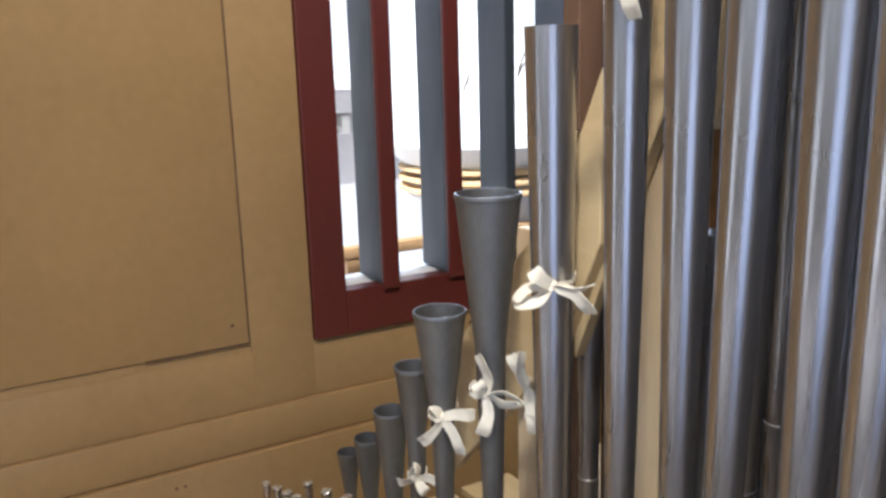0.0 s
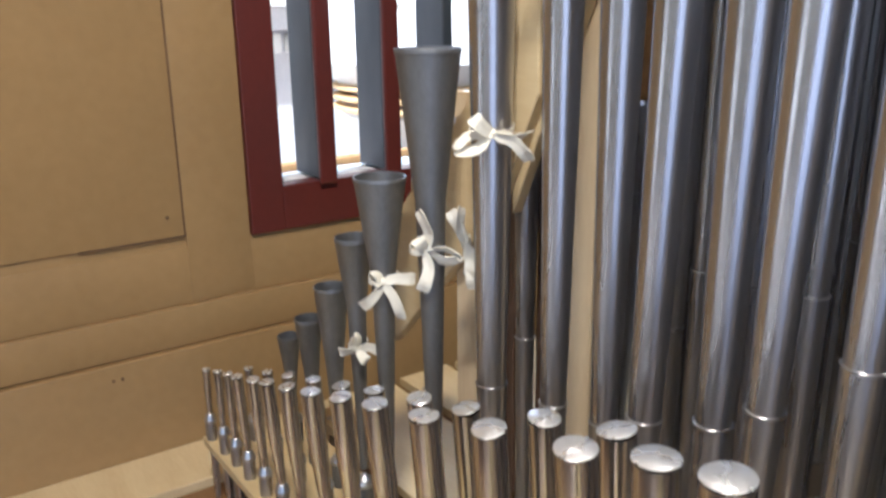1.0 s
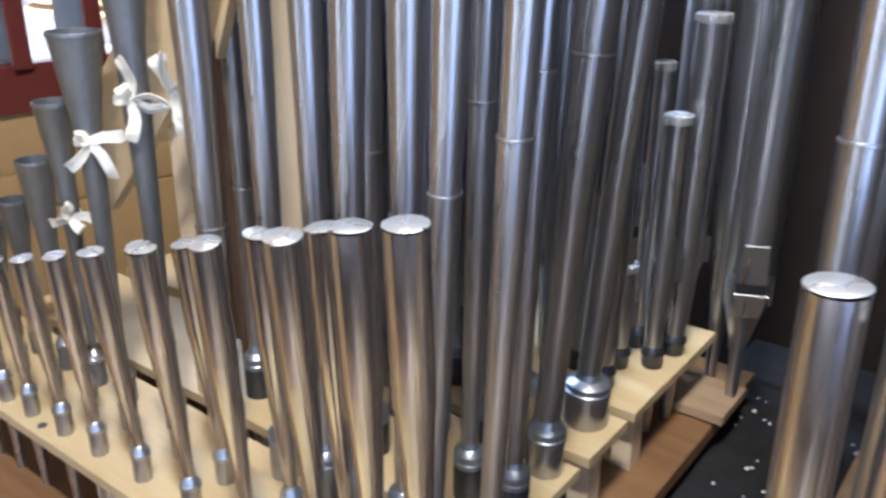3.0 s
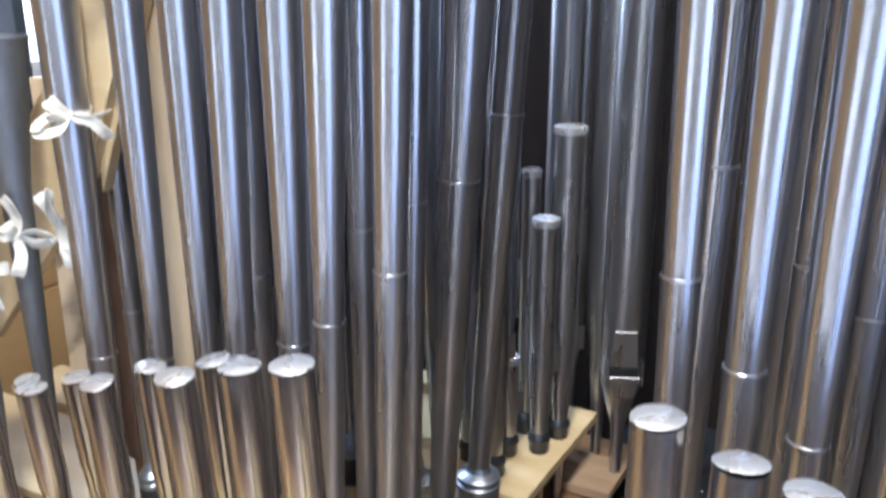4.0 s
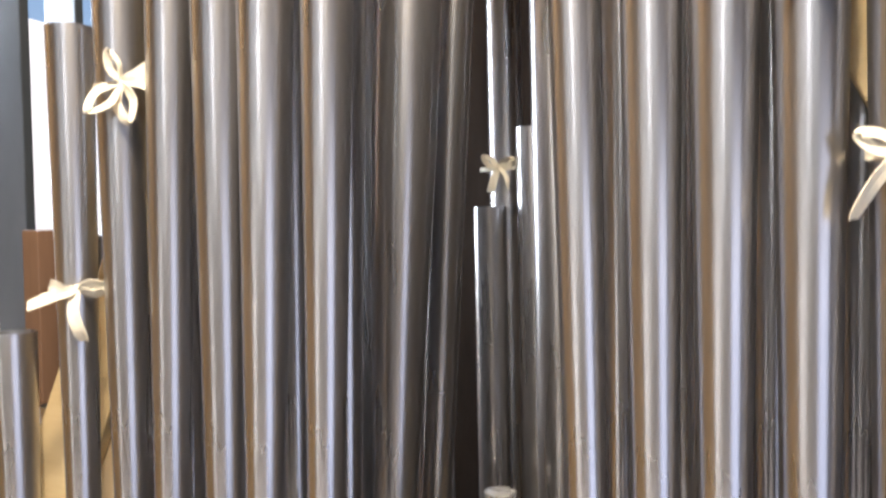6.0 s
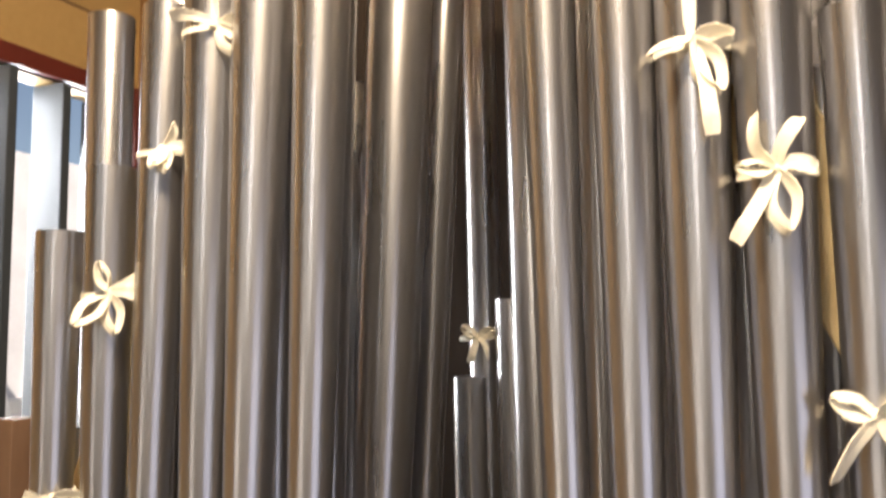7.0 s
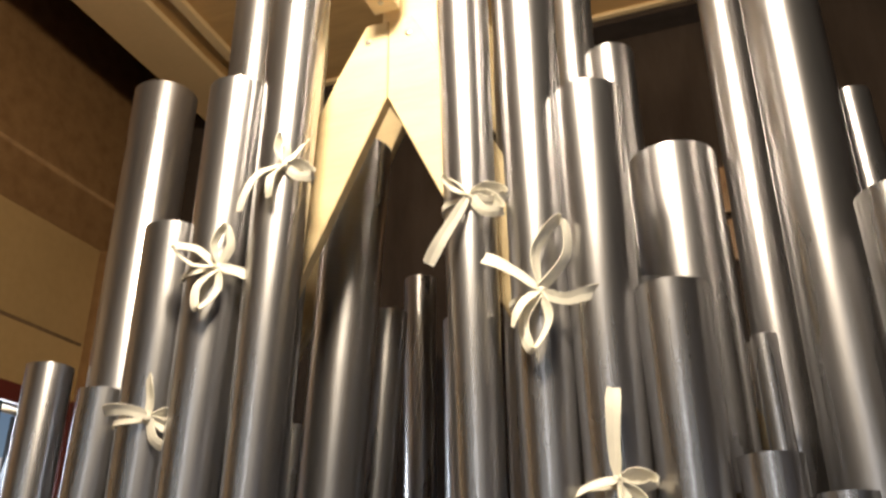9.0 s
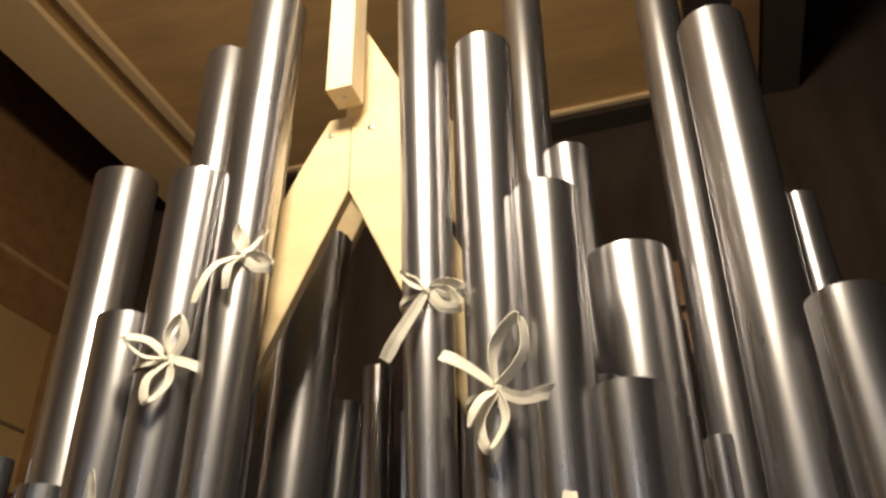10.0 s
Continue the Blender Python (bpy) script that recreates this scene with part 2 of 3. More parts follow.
def west_wall():
    y0, y1, z0, z1 = WIN
    bm = bmesh.new()
    for a, b, c, d in ((FRONT, y0, 0, 3.50), (y1, BACK, 0, 3.50), (y0, y1, 0, z0 - 0.032), (y0, y1, z1, 3.50)):
        piece = box(WEST - 0.10, WEST, a, b, c, d, 0)
        tmp = bpy.data.meshes.new("tmp")
        piece.to_mesh(tmp)
        piece.free()
        bm.from_mesh(tmp)
        bpy.data.meshes.remove(tmp)
    wall = setting("wall_west", bm, WALL, "ochre cream painted panelled side wall of the organ case", "wall")
    # raised panel beside the window with a dark joint round it
    part("panel", box(WEST, WEST + 0.006, FRONT + 0.03, 0.484, 1.318, 3.04, 0.002), WALL, wall)
    part("panel", box(WEST, WEST + 0.006, 0.4885, 0.630, 1.175, 3.04, 0.002), WALL, wall)
    part("joint", box(WEST, WEST + 0.003, 0.484, 0.4885, 1.318, 3.04, 0), GROOVE, wall, "dark shadowed panel joint", smooth=False)
    part("joint", box(WEST, WEST + 0.0075, 0.27, 0.488, 1.3150, 1.3178, 0), GROOVE, wall, "dark shadowed panel joint", smooth=False)
    part("panel", box(WEST, WEST + 0.004, FRONT + 0.03, BACK - 0.03, 1.165, 1.294, 0.002), WALL, wall)
    part("rail", box(WEST, WEST + 0.016, FRONT + 0.03, BACK - 0.03, 1.075, 1.165, 0.006), WALL, wall, "moulded ochre wall rail")
    part("skirting_panel", box(WEST, WEST + 0.028, FRONT + 0.03, BACK - 0.03, 0.02, 1.073, 0.006), WALL, wall, "plain ochre lower wall board")
    part("panel", box(WEST, WEST + 0.005, 0.40, 1.79, 3.166, 3.495, 0.003), WALL, wall)
    part("upper_boarding", box(WEST - 0.10, WEST + 0.002, FRONT, BACK, 3.50, TOP + 0.40, 0.002), OAK, wall, "brown timber upper boarding")
    part("joint", box(WEST, WEST + 0.003, 0.40, 1.79, 3.157, 3.166, 0), GROOVE, wall, "dark shadowed panel joint", smooth=False)
    for y, z in ((0.318, 1.039), (0.300, 1.039), (0.452, 1.362)):
        part("nail_hole", lathe([(0, 0), (0.004, 0), (0.003, 0.003), (0, 0.003)], 12), GROOVE, wall, m=pose(WEST + 0.027 if z < 1.1 else WEST + 0.006, y, z, 0, 90, 0))
    part("corner_post", box(WEST, WEST + 0.06, 1.80, BACK, 0.02, 3.495, 0.004), OAK, wall, "brown stained corner post")


def swell_window():
    y0, y1, z0, z1 = WIN
    w = tagged(new("window_1"), "oxblood red window frame with upright grey shutters", "window", kind="structure")
    w.location = (WEST, (y0 + y1) / 2, z0)
    inv = w.matrix_basis.inverted()
    inv = Matrix.Translation((-WEST, -(y0 + y1) / 2, -z0))
    x0, x1 = WEST - 0.03, WEST + 0.016

    def add(name, bm, mat, label="", parent=w):
        bm.transform(inv)
        return part(name, bm, mat, parent, label, smooth=False)

    add("window_frame", box(x0, x1, y0 - 0.080, y0, z0 - 0.102, z1 + 0.055, 0.003), RED)
    add("window_frame", box(x0, x1, y1, y1 + 0.018, z0 - 0.102, z1 + 0.055, 0.003), RED)
    add("window_frame", box(x0, x1, y0, y1, z0 - 0.102, z0, 0.003), RED)
    add("window_frame", box(x0, x1, y0, y1, z1, z1 + 0.055, 0.003), RED)
    add("window_sill", box(WEST - 0.13, WEST - 0.031, y0, y1, z0 - 0.03, z0 - 0.001, 0.003), PLASTER, "white stone window sill")
    y = 0.812
    while y < y1 - 0.03:
        # a shutter standing open: slate grey board with an oxblood front edge
        shutter = add("shutter", box(WEST - 0.105, WEST + 0.018, y - 0.012, y + 0.016, z0 + 0.004, z1 - 0.004, 0.004), SLATE, "slate grey upright shutter board")
        if y < 1.15:
            add("edge_moulding", box(WEST + 0.016, WEST + 0.030, y - 0.012, y + 0.030, z0 - 0.008, z1 - 0.006, 0.005), RED, "oxblood red edge moulding", shutter)
        y += 0.175


def shell():
    setting("floor", box(WEST, EAST, FRONT, BACK, -0.06, 0.0, 0), FLOOR, "honey brown dusty floorboards inside the organ", "floor")
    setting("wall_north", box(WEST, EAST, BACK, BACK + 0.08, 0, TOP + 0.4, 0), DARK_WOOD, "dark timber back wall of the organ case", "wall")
    # unseen dark floor strip added so the front pipe bodies reflect brown
    setting("floor_dark_strip", box(WEST + 0.03, EAST - 0.03, FRONT + 0.025, -0.92, 0.004, 0.016, 0.002), OAK, "unseen dark boards added to brown the front pipe reflections", "floor")
    # the east wall, with an unseen tall window opening added for a fill lamp
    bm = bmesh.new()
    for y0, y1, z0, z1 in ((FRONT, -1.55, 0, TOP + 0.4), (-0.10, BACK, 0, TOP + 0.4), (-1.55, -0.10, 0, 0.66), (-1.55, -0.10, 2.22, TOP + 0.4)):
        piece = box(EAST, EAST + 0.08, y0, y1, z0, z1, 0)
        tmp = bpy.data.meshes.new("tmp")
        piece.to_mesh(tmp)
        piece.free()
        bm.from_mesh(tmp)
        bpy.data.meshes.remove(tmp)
    setting("wall_east", bm, DARK_WOOD, "dark timber side wall with an unseen opening added for fill light", "wall")
    # surround of the added opening, out of view
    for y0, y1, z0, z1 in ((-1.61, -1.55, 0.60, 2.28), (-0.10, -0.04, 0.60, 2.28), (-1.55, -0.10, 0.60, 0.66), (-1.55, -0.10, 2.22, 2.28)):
        setting("trim", box(EAST - 0.025, EAST - 0.002, y0, y1, z0, z1, 0.003), RED, "unseen red surround of the added fill light opening", "window frame")
    # the unseen wall behind the visitor, with a wide opening added for fill light
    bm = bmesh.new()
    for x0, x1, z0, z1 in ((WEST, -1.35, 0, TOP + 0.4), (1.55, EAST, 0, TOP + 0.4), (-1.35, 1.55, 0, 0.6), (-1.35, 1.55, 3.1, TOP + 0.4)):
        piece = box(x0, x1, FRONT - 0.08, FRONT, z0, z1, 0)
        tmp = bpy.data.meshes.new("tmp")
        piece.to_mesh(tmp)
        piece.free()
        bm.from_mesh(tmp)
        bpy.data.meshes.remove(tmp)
    setting("wall_south", bm, WHITE, "unseen white wall with an opening added for fill light", "wall")
    # unseen posts and transom added to put dark streaks in the pipe reflections
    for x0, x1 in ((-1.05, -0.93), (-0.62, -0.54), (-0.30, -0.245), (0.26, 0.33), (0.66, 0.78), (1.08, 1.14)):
        setting("trim", box(x0, x1, FRONT + 0.03, FRONT + 0.10, 0.6, 3.1, 0.004), OAK, "unseen dark post added to streak the pipe reflections", "post")
    setting("trim", box(-1.35, 1.55, FRONT + 0.02, FRONT + 0.11, 2.06, 2.14, 0.004), OAK, "unseen dark transom added across the fill light opening", "beam")
    # unseen dark boards added low on both walls to darken what the pipes reflect
    setting("trim", box(WEST + 0.03, 1.65, FRONT, FRONT + 0.02, 0.0, 0.545, 0.002), DARK_WOOD, "unseen dark boards added to darken low pipe reflections", "wall panel")
    setting("trim", box(EAST - 0.02, EAST, FRONT + 0.02, BACK, 0.0, 0.59, 0.002), DARK_WOOD, "unseen dark boards added to darken low pipe reflections", "wall panel")
    # unseen parapet added to close the lower part of the opening
    setting("wall_added_parapet", box(WEST - 0.1, EAST + 0.08, FRONT - 0.15, FRONT - 0.085, 0, 1.0, 0), WHITE, "unseen low white parapet added beyond the fill light opening", "wall")
    setting("trim", box(0.10, 0.62, BACK - 0.02, BACK - 0.003, 3.33, 3.47, 0.004), OAK, "brown stained rail across the back wall", "rail")
    setting("trim", box(0.10, 0.62, BACK - 0.02, BACK - 0.003, 3.19, 3.31, 0.004), OAK, "brown stained rail across the back wall", "rail")
    setting("ceiling", box(-1.30, 0.43, FRONT, BACK, TOP, TOP + 0.06, 0), CEIL_BOARD, "brownish cream boarded ceiling", "ceiling")
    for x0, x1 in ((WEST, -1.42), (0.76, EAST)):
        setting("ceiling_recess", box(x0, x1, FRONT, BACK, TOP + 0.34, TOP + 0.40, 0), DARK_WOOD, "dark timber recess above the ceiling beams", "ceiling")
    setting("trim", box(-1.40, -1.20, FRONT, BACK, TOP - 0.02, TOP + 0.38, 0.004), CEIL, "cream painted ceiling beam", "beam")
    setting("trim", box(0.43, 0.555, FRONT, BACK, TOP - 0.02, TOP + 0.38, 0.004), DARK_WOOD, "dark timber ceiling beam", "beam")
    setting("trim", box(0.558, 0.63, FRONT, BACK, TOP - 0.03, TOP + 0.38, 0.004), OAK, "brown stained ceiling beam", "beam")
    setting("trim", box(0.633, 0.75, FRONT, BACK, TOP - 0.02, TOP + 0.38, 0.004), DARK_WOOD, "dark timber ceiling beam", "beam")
    setting("trim", box(-1.20, 0.428, 1.838, 1.858, TOP - 0.014, TOP, 0.003), CEIL, "cream painted ceiling batten", "beam")
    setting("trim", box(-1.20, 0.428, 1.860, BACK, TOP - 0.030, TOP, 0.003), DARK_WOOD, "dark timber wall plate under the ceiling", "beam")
    setting("trim", box(-1.135, -1.10, FRONT, 1.836, TOP - 0.02, TOP, 0.004), CEIL, "cream painted cover strip under the ceiling", "trim")


west_wall()
swell_window()
shell()


def work_lamp():
    m = look(LAMP_AT, LAMP_AIM)
    thing = empty("work_lamp", LAMP_AT.x, LAMP_AT.y, TOP, "hooded work lamp hanging from the ceiling", "lamp")
    back = m @ Vector((0, 0, 0.05))
    part("cord", lathe([(0, back.z - TOP + 0.02), (0.004, back.z - TOP + 0.02), (0.004, 0), (0, 0)], 10), BLACK, thing, m=pose(0, back.y - LAMP_AT.y, 0))
    part("hood", lathe([(0, 0.06), (0.12, 0.055), (0.185, 0.02), (0.215, -0.035), (0.211, -0.035), (0.182, 0.015), (0.12, 0.045), (0, 0.05)], 32), BLACK, thing, m=Matrix.Translation(-Vector((LAMP_AT.x, LAMP_AT.y, TOP))) @ m)


work_lamp()


# ---- outside the window ----
def outside():
    setting("ground", box(-60, WEST - 0.12, -60, 60, -0.30, -0.10, 0), PLASTER, "pale stone church floor", "ground")
    gallery = setting("gallery_floor", box(-4.6, WEST - 0.12, -1.0, 5.0, 0.55, 0.62, 0), PLASTER, "white sheeted gallery floor", "floor")
    col = empty("plaster_capital", -3.55, 2.30, 0.62, "large white plaster capital with cracks", "column")
    part("shaft", lathe([(0, 0), (0.36, 0), (0.36, 0.10), (0.30, 0.14), (0.30, 0.5), (0.34, 0.58), (0.40, 0.64), (0.40, 0.70), (0.34, 0.74), (0.42, 0.80), (0.52, 0.90), (0.52, 1.0), (0.47, 1.15), (0.40, 1.5), (0.36, 2.2), (0.42, 2.6), (0, 2.6)], 56, 0.01), PLASTER, col)
    for k in range(3):
        part("ring_moulding", lathe([(0.40, 0.66 + 0.05 * k), (0.445, 0.675 + 0.05 * k), (0.445, 0.69 + 0.05 * k), (0.40, 0.70 + 0.05 * k)], 56), CEIL, col, "cream ring moulding")
    rng = random.Random(4)
    for k in range(9):
        a, z = rng.uniform(-1.1, 0.3), rng.uniform(1.0, 1.5)
        r = 0.50
        pts = [(r * math.cos(a + 0.03 * j * rng.uniform(-1, 2)), r * math.sin(a + 0.05 * j), z + 0.06 * j) for j in range(4)]
        part("crack", ribbon([(p[0] * 0.94, p[1] * 0.94, p[2]) for p in pts], 0.006, (0, 1, 0), 0.004, 4), GROOVE, col, "dark crack line")
    ledge = empty("stone_cornice", -4.3, 1.4, 1.2, "pale grey cornice with a row of dentils", "cornice")
    part("wall_block", box(-0.3, 0.0, -3.0, 4.0, -0.6, 2.2, 0.01), STONE, ledge)
    part("shelf", box(0.0, 0.22, -3.0, 4.0, 0.58, 0.66, 0.012), PLASTER, ledge)
    part("fascia", box(0.0, 0.12, -3.0, 4.0, 0.46, 0.58, 0.012), STONE, ledge)
    proto = None
    for k in range(24):
        o = part("dentil", box(0, 0.06, 0, 0.045, 0.34, 0.44, 0.006), PLASTER, ledge) if proto is None else new("dentil", proto.data)
        proto = proto or o
        o.parent, o.location = ledge, (0.0, -0.6 + 0.085 * k, 0)
    rail = empty("gallery_rail", -3.2, 1.6, 0.62, "honey wooden gallery rail on short posts", "railing")
    part("handrail", box(-0.03, 0.03, -2.5, 1.6, 0.48, 0.53, 0.006), RAIL, rail)
    for y in (-1.6, -0.9, -0.25, 0.25, 0.8, 1.4):
        part("post", box(-0.025, 0.025, y, y + 0.06, 0.0, 0.48, 0.004), RAIL, rail)


outside()


# ---- racks, chest and framing ----
RACK = 0.965


def rack_board(x0, x1, y0, y1, z=RACK, group="rack boards"):
    thing = empty("rack_board", (x0 + x1) / 2, (y0 + y1) / 2, z - 0.018, "pale pine rack board with drilled holes for the pipe feet", "rack board", group)
    inv = Matrix.Translation(-thing.location)
    bm = box(x0, x1, y0, y1, z - 0.018, z, 0.0015)
    bm.transform(inv)
    part("board", bm, PINE_RACK, thing, smooth=False)
    x = x0 + 0.08
    while x < x1 - 0.03:
        bm = lathe([(0, 0), (0.008, 0), (0.008, 0.0012), (0, 0.0012)], 16)
        part("screw", bm, IRON, thing, "dull steel screw head", m=pose(x - thing.location.x, y0 + 0.018 - thing.location.y, 0.0178))
        x += 0.37
    for x in (x0 + 0.03, (x0 + x1) / 2, x1 - 0.03):
        bm = box(x - 0.018, x + 0.018, y0 + 0.03, y0 + 0.07, 0.832, z - 0.018, 0.001)
        bm.transform(inv)
        part("pillar", bm, PINE_UP, thing, "pale pine support pillar", smooth=False)
    return thing


for a, b in ((-1.47, -0.312), (0.03, 1.1)):
    for c, d in ((0.412, 0.605), (0.635, 0.845), (0.872, 1.00), (1.025, 1.385)):
        rack_board(a, b, c, d)

for a, b in ((-1.50, -0.262), (-0.03, 1.15)):
    chest = empty("wind_chest", (a + b) / 2, 0.9, 0.40, "brown stained wooden wind chest under the pipes", "wind chest")
    inv = Matrix.Translation(-chest.location)
    for name, args, mat in (("chest_body", (a + 0.02, b - 0.02, 0.30, 1.50, 0.41, 0.80), OAK), ("chest_top", (a, b, 0.19, 1.52, 0.80, 0.832), DUSTY if a > -1 else OAK)):
        bm = box(*args, 0.003)
        bm.transform(inv)
        part(name, bm, mat, chest, smooth=False)
    for x in (a + 0.1, b - 0.1):
        for y in (0.4, 1.4):
            bm = box(x - 0.05, x + 0.05, y - 0.05, y + 0.05, 0.0, 0.41, 0.003)
            bm.transform(inv)
            part("trestle_leg", bm, DARK_WOOD, chest, smooth=False)

ledge = empty("side_shelf", -1.59, 0.28, 0.85, "pale pine side shelf against the ochre wall", "shelf")
part("board", box(-0.08, 0.085, -0.7, 0.20, -0.03, 0.0, 0.003), PINE, ledge, smooth=False)
part("bracket", box(-0.08, 0.04, -0.1, -0.07, -0.15, -0.03, 0.002), PINE_UP, ledge, smooth=False)

walkway = empty("walkway_plank", -0.14, 1.2, 0.74, "dark dusty walkway plank between the chests", "plank")
part("plank", box(-0.205, 0.145, -0.9, 0.6, 0.0, 0.03, 0.002), BLACK, walkway, smooth=False)
part("bearer", box(-0.12, 0.13, -0.8, -0.74, -0.74, 0.0, 0.002), DARK_WOOD, walkway, smooth=False)
part("bearer", box(-0.12, 0.13, 0.44, 0.5, -0.74, 0.0, 0.002), DARK_WOOD, walkway, smooth=False)
rng = random.Random(11)
for k in range(46):
    s = rng.uniform(0.002, 0.0045)
    part("dust_crumb", lathe([(0, 0), (s, 0.001), (s * 0.7, s), (0, s * 1.2)], 7), PLASTER, walkway, "white dust crumb", m=pose(rng.uniform(-0.19, 0.10), rng.uniform(-0.3, 0.35), 0.03))
cross = empty("cross_board", -0.31, 1.34, 0.837, "dusty pale brown cross board carrying a rear pipe", "board")
part("board", box(-0.06, 0.065, -0.065, 0.065, 0.0, 0.02, 0.002), DUSTY, cross, smooth=False)
part("bearer", box(-0.03, 0.03, -0.03, 0.03, -0.067, 0.0, 0.002), OAK, cross, smooth=False)

APEX_X, APEX_Z, SLOPE = -0.124, 2.953, 2.17


def stay_rack(y, apex_x, apex_z, mat, label, tip=0.130):
    """Two slanting boards that meet in a point, to which the tall pipes are tied."""
    thing = empty("slanting_rack", apex_x, y, apex_z, label, "pipe rack")
    h, t = 0.215, 0.018
    for s, far in ((-1, 0.66), (1, 0.62)):
        low = [(s * 0.0006, 0.0), (s * far, -SLOPE * far), (s * far, -SLOPE * far + h), (s * 0.075, -SLOPE * 0.075 + h), (s * 0.034 * (0.13 / tip) ** 4, tip), (s * 0.0006, tip)]
        bm = plate(low if s > 0 else low[::-1], -t / 2, t / 2)
        part("slanting_board", bm, mat, thing, smooth=False)
    for s, x in ((-1, -0.55), (-1, -0.30), (1, 0.30), (1, 0.52)):
        part("screw", lathe([(0, 0), (0.010, 0), (0.009, 0.005), (0.005, 0.008), (0, 0.009)], 14), LID, thing, m=pose(x, -t / 2, -SLOPE * abs(x) + h / 2, 90, 0, 0))
    if tip < 0.135:
        bm = plate([(-0.018, 0.02), (0.085, -0.15), (0.085, 0.153), (0.0, 0.333), (-0.018, 0.29)], t / 2 + 0.0005, t * 1.5)
        part("backing_board", bm, mat, thing, "pointed pine board behind the joint", smooth=False)
    for s in (-1, 1):
        part("screw", lathe([(0, 0), (0.005, 0), (0.004, 0.002), (0, 0.003)], 12), IRON, thing, m=pose(s * 0.03, -t / 2, 0.10, 90, 0, 0))
    return thing


stay_rack(0.645, APEX_X, APEX_Z, PINE, "pale pine slanting rack boards meeting in a point")
stay_rack(0.885, APEX_X - 0.01, APEX_Z + 0.27, PINE, "second pale pine slanting rack behind the first", 0.136)
treble = empty("treble_rack", -0.9, 0.63, 1.35, "short pale pine treble rack board on posts", "pipe rack")
bm = plate([(-0.17, -0.10), (0.10, 0.17), (0.18, 0.33), (0.18, 0.53), (0.10, 0.37), (-0.17, 0.10)], -0.009, 0.009)
part("slanting_board", bm, PINE, treble, smooth=False)
part("post", box(-0.015, 0.048, 0.010, 0.03, -0.384, 0.32, 0.002), PINE_UP, treble, smooth=False)
for x, z in ((-0.900, 1.605), (-1.030, 1.470)):
    # a dark clamp block with a dull steel knob, screwed to the treble rack
    clamp = empty("rack_clamp", x, 0.655, z, "black clamp block with a dull steel knob on the rack", "clamp", "clamps on the treble rack")
    part("block", box(-0.016, 0.016, -0.014, 0.014, -0.02, 0.034, 0.005), BLACK, clamp)
    part("knob", lathe([(0, 0), (0.012, 0.001), (0.0145, 0.006), (0.0145, 0.022), (0.012, 0.027), (0, 0.028)], 20), IRON, clamp, m=pose(0, 0, 0.034))
post = empty("rack_post", -0.678, 0.668, RACK, "upright pale pine post behind the tall pipes", "post", "rack posts")
part("post", box(-0.023, 0.023, -0.012, 0.012, 0.0, 0.95, 0.002), PINE_UP, post, smooth=False)
post = empty("rack_post", 0.42, 0.69, RACK, "upright pale pine post behind the tall pipes", "post", "rack posts")
part("post", box(-0.023, 0.023, -0.012, 0.012, 0.0, 0.95, 0.002), PINE_UP, post, smooth=False)
block = empty("hanging_stay", -0.120, 0.60, TOP, "pale pine stay bar hanging down before the rack", "stay")
part("bar", box(-0.019, 0.019, -0.022, 0.022, 3.085 - TOP, 0.0, 0.0015), PINE_UP, block, smooth=False)
part("bolt", lathe([(0, 0), (0.004, 0), (0.004, -0.002), (0, -0.002)], 10), IRON, block, m=pose(0, 0, 3.085 - TOP))


# ---- pipes ----
def foot_and_boot(thing, r, height, tip, x=0.0, mat=TIN, base=RACK):
    """The boot that stands in the rack hole, its soldered collar, and the foot down to the chest."""
    boot = part("boot", lathe([(0, 0), (r, 0), (r * 1.03, 0.004), (r * 1.03, height - 0.008), (r * 0.95, height), (0, height)], 26), mat, thing, m=pose(0, 0, base))
    if r > 0.017:
        profile = [(r * 1.0, height - 0.014), (r * 1.07, height - 0.012), (r * 1.08, height - 0.006), (r * 1.0, height - 0.004), (r * 1.04, height + 0.001), (r * 1.02, height + 0.006), (r * 0.84, height + 0.011), (tip * 1.25, height + 0.014), (tip, height + 0.026), (0, height + 0.026)]
    else:
        profile = [(r * 0.98, height - 0.012), (r * 1.13, height - 0.010), (r * 1.14, height - 0.005), (r * 1.02, height - 0.003), (r * 0.92, height + 0.001), (tip * 1.3, height + 0.005), (tip, height + 0.008), (0, height + 0.012)]
    part("collar", lathe(profile, 26, 0.012, int(r * 9000)), SOLDER if r > 0.017 else TIN_BRIGHT, boot, "soldered collar")
    part("foot", lathe([(0, 0.832 - base), (r * 0.5, 0.832 - base), (r * 0.85, -0.018), (r * 0.85, 0.002), (0, 0.002)], 18), TIN_BRIGHT, thing, m=pose(0, 0, base))


